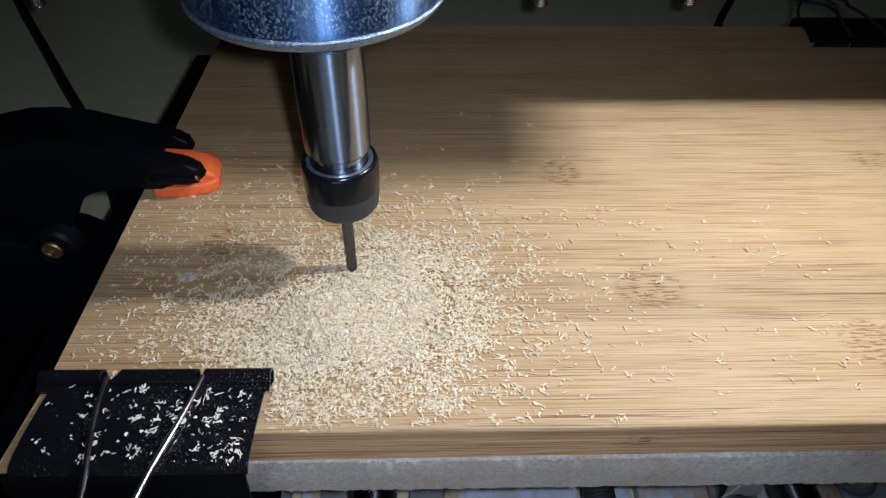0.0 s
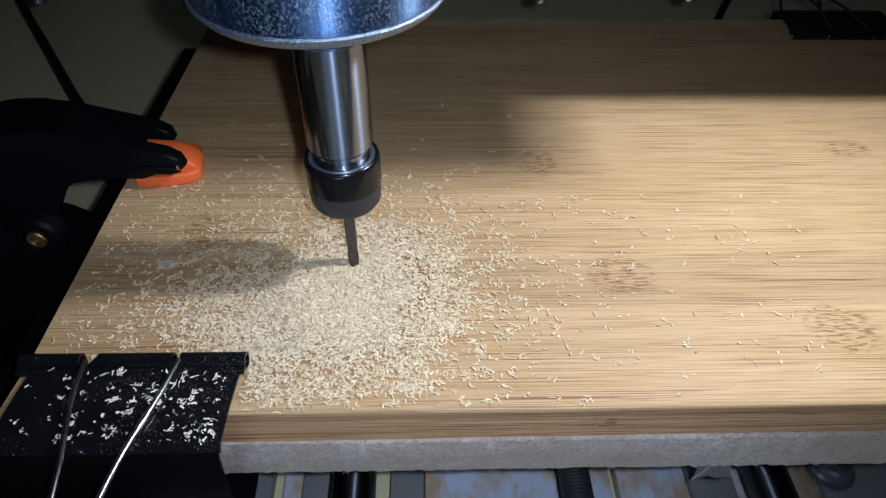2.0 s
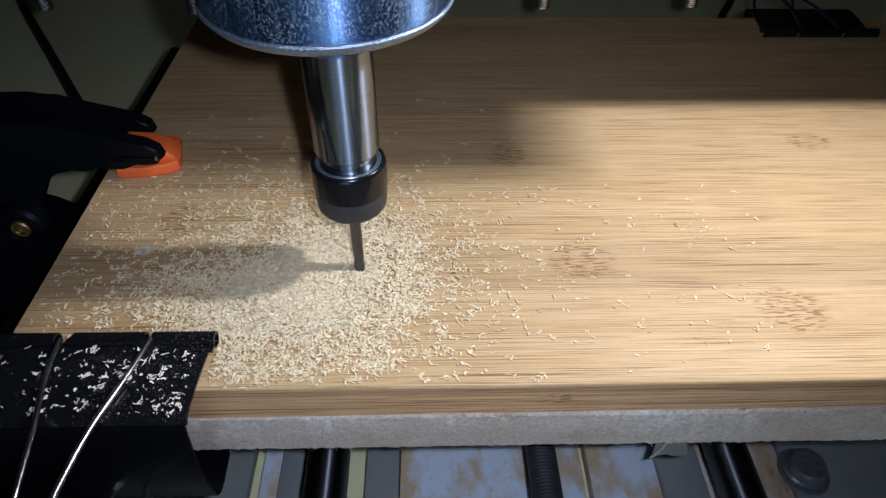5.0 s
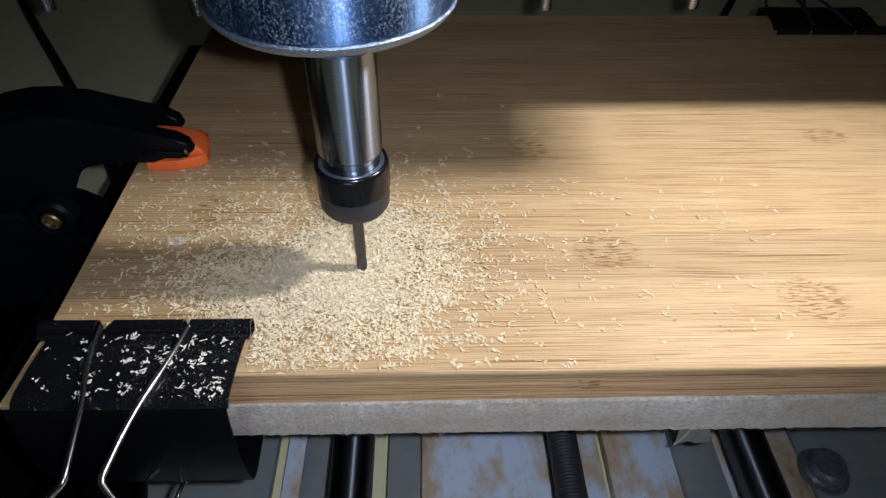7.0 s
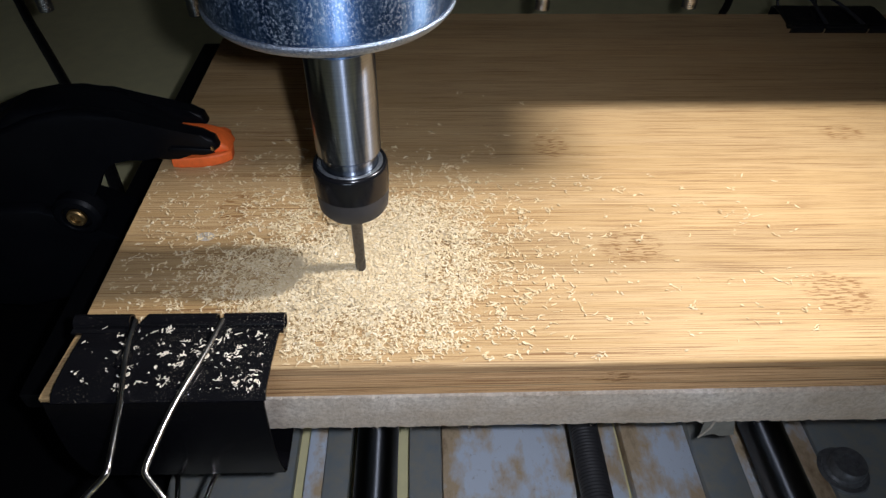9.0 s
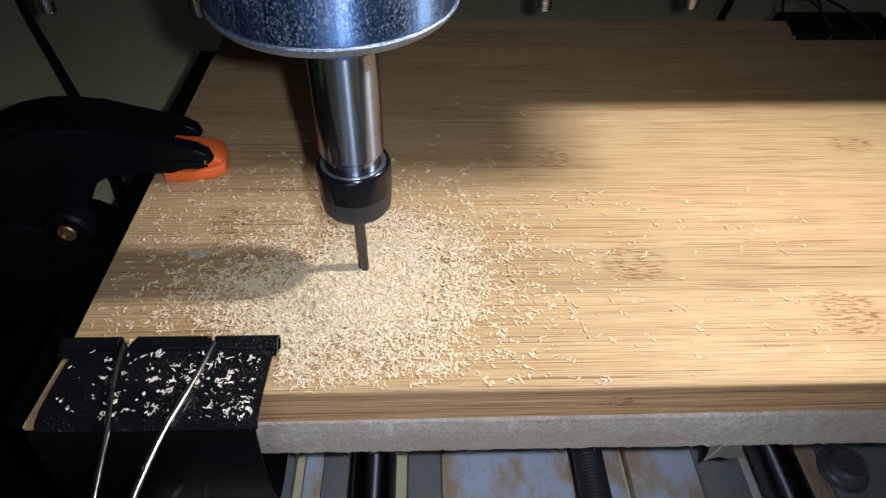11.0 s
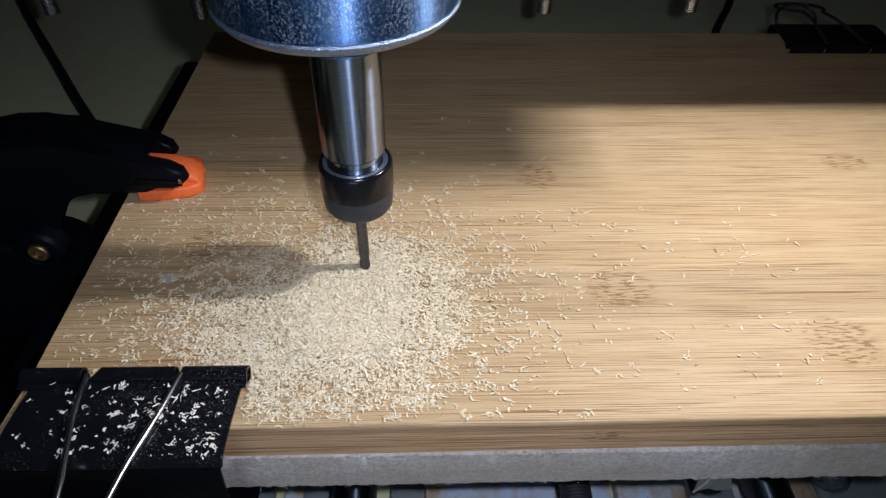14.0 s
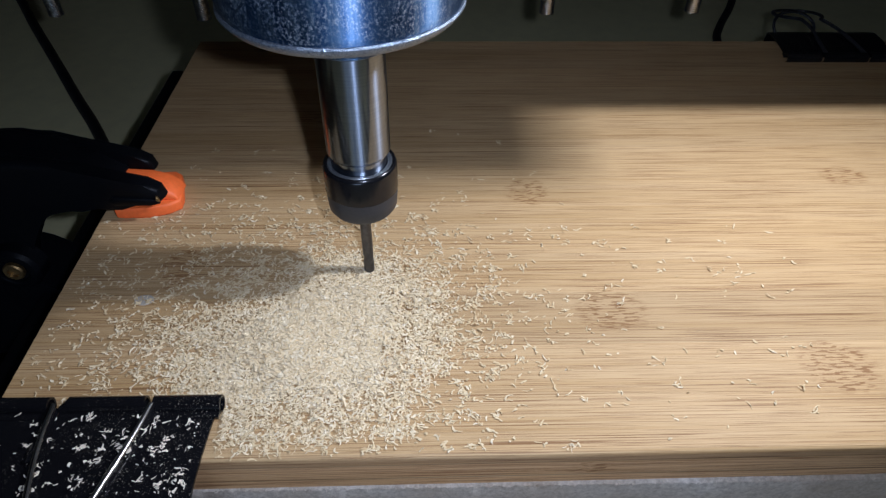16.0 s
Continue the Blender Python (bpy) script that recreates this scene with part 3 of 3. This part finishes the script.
def carriage():
    t = thing("spindle_carriage", "unseen aluminium carriage that holds the spindle and shades the board", "machine carriage")
    part("clamp_ring", lathe([(26.2, 105), (34, 105), (34, 165), (26.2, 165), (26.2, 105)], 64), ALU, t)
    # out of view: back plates and cross beam are placed to shade the far board
    part("back_plate", box(27, 128.5, 15.5, 54, 115, 190, 1.0), ALU, t)
    part("back_plate", box(-90, -27, 15.5, 54, 115, 190, 1.0), ALU, t)
    part("cross_beam", box(-280, 420, 54.3, 98, 72, 130, 1.5), ALU, t)
    part("screw_rail", box(-280, 420, 112, 150, 44, 84, 1.5), ALU, t)
    part("neck", box(-27.5, 27.5, 30, 61, 118, 160, 0.5), ALU, t)
    part("rib", box(-280, -268, 90, 120, 74, 84, 0.5), ALU, t)
    part("rib", box(408, 420, 90, 120, 74, 84, 0.5), ALU, t)


def hanging_screw(x, y, z):
    prof, k = [(0, z), (2.1, z)], 0
    while z + k * 0.8 < 46:
        prof += [(2.5, z + 0.2 + k * 0.8), (3.0, z + 0.4 + k * 0.8), (2.5, z + 0.6 + k * 0.8)]
        k += 1
    prof += [(0, 47)]
    ob = link("machine_screw", lathe(prof, 20), SCREW)
    ob.location = (x / 1000, y / 1000, 0)
    tagged(ob, "zinc threaded screw end hanging from the beam", "screw", "screws under the beam")


def base():
    def slab(name, label, cat, mat, b, bevel=0.8, group=""):
        ob = tagged(link(name, box(*b, bevel), mat), label, cat, group)
        ON_BASE.append(ob)
        return ob
    y0, y1 = -190, 120
    for a, b in ((-37.0, -29.8), (16.2, 87.0), (89.5, 116.0), (133.5, 166.0)):
        slab("base_board", "white board with brown rust and glue stains", "board", WHITE_STAIN, (a, b, y0, y1, -106.9, -100), 0.8, "base boards")
    for a, b in ((-29.6, -19.5), (3.1, 16.0), (116.2, 133.2)):
        slab("base_rail", "dull grey metal rail of the machine base", "rail", GREEN_GREY, (a, b, y0, y1, -106.9, -97.5), 1.2, "base rails")
    slab("base_board", "dark grey board of the machine base", "board", GREEN_GREY, (168, 330, y0, y1, -106.9, -101.5), 0.8, "base boards")
    slab("base_board", "dark grey board of the machine base", "board", GREEN_GREY, (-89, -41.5, y0, y1, -106.9, -101.5), 0.8, "base boards")
    slab("base_board", "black board of the machine base", "board", BLACK_PAINT, (-300, -90, y0, y1, -106.9, -101.5), 0.8, "base boards")
    for x in (-7.2, 131.8):
        bm = turned(lathe([(0, y0), (6.6, y0), (7.3, y0 + 0.8), (7.3, y1 - 0.8), (6.6, y1), (0, y1)], 48), pose(0, 0, 0, -90, 0, 0))
        rod = tagged(link("guide_rod", bm, ROD_BLACK), "polished dark steel guide rod under the bed", "guide rod", "guide rods")
        ON_BASE_AT.append((rod, pose(x / 1000, 0, -0.072)))
    prof, k = [(0, 0), (4.2, 0)], 0
    while k * 1.2 < 305:
        prof += [(5.2, 0.25 + k * 1.2), (5.2, 0.75 + k * 1.2), (4.8, 0.95 + k * 1.2)]
        k += 1
    bm = turned(lathe(prof + [(0, 307)], 24), pose(0, y0, 0, -90, 0, 0))
    ON_BASE_AT.append((tagged(link("lead_screw", bm, NUT_GREY), "dark threaded lead screw under the bed", "lead screw"), pose(0.0662, 0, -0.070)))
    b = thing("base_bolt", "dark oily bolt and washer on the machine base", "bolt")
    for name, bm in (("washer", lathe([(0, -101.4), (9.6, -101.4), (10.0, -100.8), (9.6, -99.8), (0, -99.8)], 40)),
                     ("bolt_head", lathe([(0, -99.8), (8.0, -99.8), (8.2, -98.6), (7.0, -97.8), (6.9, -94.6), (6.2, -93.6), (3.4, -93.6), (3.2, -95.8), (0, -95.8)], 28))):
        bm = turned(bm, Matrix.Translation((173.5, -13, 0)))
        part(name, bm, BOLT_GREY, b)
    ON_BASE.append(b)
    # bearing blocks hung under the bed
    for x0, x1 in ((-33, -20), (8, 19)):
        ob = tagged(link("bearing_block", box(x0, x1, -22, 10, -43, -36.2, 1.0), GREEN_GREY), "grey metal bearing block under the bed plate", "bearing block", "bearing blocks")
        ON_BED.append(ob)
    for x0, x1 in ((112, 121), (146, 152)):
        ON_BED.append(tagged(link("bearing_block", box(x0, x1, -22, 10, -43, -36.2, 1.0), GREEN_GREY), "grey metal bearing block under the bed plate", "bearing block", "bearing blocks"))


def tape_scrap():
    """A curled end of tape hanging under the edge of the bed."""
    t = thing("tape_scrap", "torn yellowed tape end hanging under the bed edge", "tape")
    part("flap", prism([(93.0, -28.7), (101.0, -28.7), (104.5, -41.6), (100.5, -42.4), (98.0, -41.0), (94.0, -42.6)], "y", -33.2, -32.9), TAPE, t, smooth=False)
    part("fold", ribbon([(93.6, -42.4), (95.8, -37.0), (96.6, -28.7)], 0.6, "y", -33.7, -33.3), GLUE, t, "brownish folded tape edge")
    ON_BED.append(t)


def cables():
    ob = link("cable", tube([(-372, 492, -103.2), (-341, 446, -103.2), (-318, 410, -103.2), (-268, 337, -103.2), (-228, 277, -103.2), (-207, 248, -103.2), (-175, 196, -103.2), (-140, 130, -103.2), (-110, 60, -103.2)], 3.8, 12), CABLE)
    tagged(ob, "thick black cable lying on the tabletop", "cable", "cables")
    ob = link("cable", tube([(330, 520, -103.5), (304, 453, -103.5), (275, 405, -103.5), (260, 372, -103.5), (258, 300, -103.5), (268, 200, -103.5)], 3.4, 10), CABLE)
    tagged(ob, "thin dark cable lying on the tabletop behind the board", "cable", "cables")


# ---- wood chips ----
def flakes(places, rng):
    """Curled shavings joined into one mesh. places: rows of x, y, z, length, width, tilt."""
    verts, faces = [], []
    for x, y, z, length, width, tilt in places:
        turn = Euler((rng.gauss(0, tilt), rng.gauss(0, tilt), rng.uniform(0, 6.283))).to_matrix()
        curl, thick, skew = rng.uniform(-0.4, 0.7) * length * 0.3, rng.uniform(0.04, 0.09), rng.uniform(-0.9, 0.9)
        base = len(verts)
        for k in range(4):
            u = k / 3 - 0.5
            w = width * (rng.uniform(0.22, 0.62) if k in (1, 2) else rng.uniform(0.04, 0.55))
            up = curl * (0.25 - u * u) * 1.4
            side = skew * length * (u * u) + rng.uniform(-0.22, 0.22) * width
            for sy, sz in ((-1, 0), (1, 0), (1, 1), (-1, 1)):
                v = turn @ Vector((u * length + rng.uniform(-0.14, 0.14) * width, side + sy * w, up + sz * thick + sy * rng.uniform(-0.12, 0.12) * width))
                verts.append(((x + v.x) / 1000, (y + v.y) / 1000, (z + v.z) / 1000))
        for k in range(3):
            a, b = base + 4 * k, base + 4 * k + 4
            for i in range(4):
                j = (i + 1) % 4
                faces.append((a + i, a + j, b + j, b + i))
        faces.append((base + 3, base + 2, base + 1, base))
        faces.append((base + 12, base + 13, base + 14, base + 15))
    return verts, faces


def flake_size(rng):
    """Length and width of a shaving: mostly crumbs, some long fibres."""
    k = rng.random()
    if k < 0.42:
        return rng.uniform(0.5, 1.1), rng.uniform(0.3, 0.6)
    if k < 0.8:
        return rng.uniform(0.9, 1.8), rng.uniform(0.25, 0.56)
    return rng.uniform(1.4, 2.6), rng.uniform(0.18, 0.38)


def chip_object(name, places, seed, label, cat="wood chips", kind="stuff", mat=None):
    verts, faces = flakes(places, random.Random(seed))
    me = bpy.data.meshes.new(name)
    me.from_pydata(verts, [], faces)
    me.materials.append(mat or CHIP)
    return tagged(new(name, me), label, cat, kind=kind)


HEAP_AT, LATE_CHIPS = (-8.0, 0.0), []
# reach of the heap every 45 degrees, from +x towards +y
HEAP_REACH = (40, 43, 35, 28, 37, 48, 36, 40)


def heap_radius(x, y):
    """1 on the edge of the heap."""
    dx, dy = x - HEAP_AT[0], y - HEAP_AT[1]
    a = math.atan2(dy, dx) / (math.pi / 4) % 8
    k, f = int(a) % 8, a % 1
    f = f * f * (3 - 2 * f)
    return math.hypot(dx, dy) / (HEAP_REACH[k] * (1 - f) + HEAP_REACH[(k + 1) % 8] * f)


def heap_height(x, y):
    q = heap_radius(x, y)
    if q >= 1:
        return 0.0
    h = 2.0 * (1 - q * q) ** 1.3
    h *= 0.72 + 0.5 * noise.noise(Vector((x * 0.09, y * 0.09, 0.3)))
    return max(h + 0.5 * (1 - q) * noise.noise(Vector((x * 0.4, y * 0.4, 2.0))), 0.0)


def wooden_shim():
    """A flat stick under the clip that sticks out past the edges of the board."""
    bm = prism([(-81.4, -24.6), (-80.4, -23.9), (-62.0, -24.0), (-62.0, -46.0), (-82.9, -46.0), (-83.0, -45.0)], "z", 0.15, 1.7, 0.25, 2)
    ON_BED.append(tagged(link("wooden_shim", bm, BAMBOO), "thin bamboo shim pinched under the black binder clip", "shim"))


def glue_drop():
    bm = lathe([(0, 0.02), (2.5, 0.02), (2.4, 0.16), (1.9, 0.22), (1.5, 0.12), (1.1, 0.2), (0.6, 0.12), (0, 0.2)], 28)
    bm = turned(bm, Matrix.Translation((-57.7, 13.4, 0)) @ Matrix.Diagonal((1.1, 0.8, 1, 1)))
    ON_BED.append(tagged(link("glue_drop", bm, GLUE), "dried whitish ring of glue on the bamboo board", "glue drop"))


def under_clip(x, y):
    return x < -27 and y < -21.5


def chips():
    rng = random.Random(21)
    # low heap of dust and fibres
    bm = bmesh.new()
    step, grid = 1.0, {}
    for i in range(-58, 40):
        for j in range(-36, 42):
            if heap_radius(i, j) < 0.56 + 0.22 * noise.noise(Vector((i * 0.15, j * 0.15, 5))) and not under_clip(i, j):
                grid[i, j] = bm.verts.new((i * step, j * step, heap_height(i, j) - 0.15 + rng.uniform(0, 0.25)))
    for (i, j), v in list(grid.items()):
        c = [grid.get(k) for k in ((i, j), (i + 1, j), (i + 1, j + 1), (i, j + 1))]
        if all(c):
            bm.faces.new(c)
    bmesh.ops.solidify(bm, geom=bm.faces[:], thickness=0.5)
    ON_BED.append(tagged(link("dust_heap", bm, HEAP), "pale heap of fine wood dust around the bit", "wood dust", kind="stuff"))
    rows = []
    while len(rows) < 13000:
        x, y = rng.uniform(-60, 42), rng.uniform(-36, 46)
        e = heap_radius(x, y)
        if under_clip(x, y) or rng.random() < 0.25 + (e - 0.3) * 1.1 or noise.noise(Vector((x * 0.16, y * 0.16, 7))) * 0.5 + 0.5 < (e - 0.64) * 1.3:
            continue
        rows.append((x, y, heap_height(x, y) + rng.uniform(-0.12, 0.28), *(v * 0.95 for v in flake_size(rng)), 0.15))
    early, late = [], [[] for _ in range(8)]
    for row in rows:
        if rng.random() < (0.68 if row[0] > -37 and row[1] - row[0] < 42 else 0.3):
            early.append(row)
        else:
            late[rng.randrange(8)].append(row)
    ON_BED.append(chip_object("wood_chips", early, 1, "dense pale curled wood chips heaped round the bit"))
    for k, some in enumerate(late):
        LATE_CHIPS.append((chip_object("wood_chips", some, 30 + k, "fresh pale wood chips thrown onto the heap"), 0.6 + 1.85 * k))
    rows = []
    while len(rows) < 5200:
        q, a = 0.72 + rng.expovariate(2.3), rng.uniform(0, 6.283)
        x, y = HEAP_AT[0] + 38 * q * math.cos(a), HEAP_AT[1] + 36 * q * math.sin(a)
        if x < -80 or y > 120 or y < -35 or under_clip(x, y):
            continue
        near = rng.choice((1, 1, 2, 3, 5, 7))
        for _ in range(near):
            rows.append((x + rng.gauss(0, 0.9), y + rng.gauss(0, 0.7), rng.uniform(0.1, 0.35), *(v * 1.1 for v in flake_size(rng)), 0.22))
    for _ in range(230):
        x, y = rng.uniform(25, 135), rng.gauss(8, 20)
        if -34 < y < 60 and rng.random() < 1.25 - x / 140:
            for _ in range(rng.choice((1, 1, 2, 3))):
                rows.append((x + rng.gauss(0, 1.0), y + rng.gauss(0, 0.7), rng.uniform(0.1, 0.35), *(v * 1.1 for v in flake_size(rng)), 0.2))
    for _ in range(620):
        x, y = rng.uniform(-80, -5), rng.gauss(0, 28) + 12
        if -34 < y < 80 and not under_clip(x, y):
            for _ in range(rng.choice((1, 1, 2, 3))):
                rows.append((x + rng.gauss(0, 0.8), y + rng.gauss(0, 0.6), 0.18, rng.uniform(0.5, 1.7), rng.uniform(0.25, 0.55), 0.2))
    ON_BED.append(chip_object("wood_chips", rows, 2, "loose tan wood chips scattered over the bamboo board", mat=CHIP_TAN))
    # fresh chips thrown towards the clip
    rows = []
    for _ in range(330):
        x, y = rng.gauss(-43, 13), rng.gauss(-5, 11)
        if x > -80 and -34 < y < 60 and not under_clip(x, y):
            for _ in range(rng.choice((1, 2, 3, 5))):
                rows.append((x + rng.gauss(0, 1.0), y + rng.gauss(0, 0.7), rng.uniform(0.15, 0.5), *(v * 1.05 for v in flake_size(rng)), 0.22))
    ON_BED.append(chip_object("wood_chips", rows, 4, "fresh pale wood chips strewn towards the binder clip"))
    rows = []
    for _ in range(210):
        x, y = rng.uniform(-76, -29.5), -46.5 + 19.5 * rng.random()
        if rng.random() < 0.2 + 0.75 * (x + 78) / 48:
            many, size = rng.choice(((1, 0.45), (1, 0.6), (1, 0.9), (3, 0.6), (5, 0.75), (7, 0.8)))
            for _ in range(many):
                rows.append((x + rng.gauss(0, 0.55), y + rng.gauss(0, 0.4), 4.4 + 0.02 * (-23 - y) + rng.uniform(0, 0.25), *(v * size * rng.uniform(0.7, 1.2) for v in flake_size(rng)), 0.25))
    ON_BED.append(chip_object("wood_chips", rows, 3, "pale wood chips lying on the black binder clip", mat=CHIP_PALE))


def flying_chips():
    """Single chips thrown from the cut; each lies in the wood until it is cut, flies, and comes to rest on the board."""
    rng = random.Random(5)
    made = []
    for k in range(44):
        t0 = 0.3 + 15.3 * k / 44 + rng.uniform(-0.1, 0.1)
        ob = chip_object("wood_chip", [(0, 0, 0, rng.uniform(1.6, 2.8), rng.uniform(0.5, 0.8), 0.2)], 100 + k, "single pale wood chip thrown from the bit", "wood chip", "")
        ob["group"] = "flying wood chips"
        made.append((ob, t0, rng.uniform(-2.9, 0.6), rng.uniform(9, 34), rng.uniform(3, 9), rng.uniform(0, 360)))
    return made


# ---- build ----
table_and_room()
fill_window_wall()
base()
tape_scrap()
cables()
spoilboard()
bamboo_board()
carriage()
NUT = spindle()
for sx, sy, sz in ((-137, 132.8, 21), (-75.1, 130, 20.5), (68, 128.2, 24), (129.8, 129.6, 24.2)):
    hanging_screw(sx, sy, sz)
NEAR_CLIP, NEAR_POSE = binder_clip("binder_clip", "large black binder clip dusted with wood chips on the board edge", pose(-0.0547, -0.0228, 0), 54.8, ((-1, -0.47), (-0.31, 0.35), (0.42, 1)), True)
FAR_CLIP, FAR_POSE = binder_clip("binder_clip", "black binder clip with upright handle on the far board edge", pose(0.213, 0.1575, -0.0012, 0, 0, 180), 54.8, ((-1, -0.4), (-0.36, 0.38), (0.42, 1)), False)
spring_clamp()
wooden_shim()
glue_drop()
chips()
FLYING = flying_chips()


def bed_at(t):
    for (t0, x0, y0), (t1, x1, y1) in zip(BED_ROWS, BED_ROWS[1:]):
        if t <= t1:
            f = (t - t0) / (t1 - t0)
            return x0 + (x1 - x0) * f, y0 + (y1 - y0) * f
    return BED_ROWS[-1][1:]


def motions():
    for ob in ON_BED:
        walk(ob, [(t, pose(x, y, 0)) for t, x, y in BED_ROWS])
    for ob, m in ((NEAR_CLIP, NEAR_POSE), (FAR_CLIP, FAR_POSE)):
        walk(ob, [(t, pose(x, y, 0) @ m) for t, x, y in BED_ROWS])
    for ob in ON_BASE:
        walk(ob, [(t, pose(x, 0, 0)) for t, x, y in BED_ROWS])
    for ob, m in ON_BASE_AT:
        walk(ob, [(t, pose(x, 0, 0) @ m) for t, x, y in BED_ROWS])
    walk(NUT, [(k / 10, pose(0, 0, 0, 0, 0, 80 * k)) for k in range(161)])
    # chips still in the wood lie inside the board; as it is cut they come up onto the heap
    for ob, t0 in LATE_CHIPS:
        rows = []
        for t in sorted({r[0] for r in BED_ROWS} | {t0, t0 + 0.9}):
            x, y = bed_at(t)
            rows.append((t, pose(x, y, -0.006 * (1 - min(max((t - t0) / 0.9, 0), 1)))))
        walk(ob, rows)
    for ob, t0, way, reach, height, spin in FLYING:
        cx, cy = bed_at(t0)
        ex, ey = -cx + reach * 0.001 * math.cos(way), -cy + reach * 0.001 * math.sin(way)
        top = heap_height(ex * 1000, ey * 1000) / 1000 + 0.0006
        rows = []
        for t in sorted({r[0] for r in BED_ROWS} | {t0, t0 + 0.1, t0 + 0.2}):
            x, y = bed_at(t)
            f = min(max((t - t0) / 0.2, 0), 1)
            z = (-0.0015 * (1 - f) + top * f) + 0.004 * f * (1 - f) * height
            rows.append((t, pose(x - cx * (1 - f) + ex * f, y - cy * (1 - f) + ey * f, z, 0, 50 * f, spin + 60 * f)))
        walk(ob, rows)


motions()
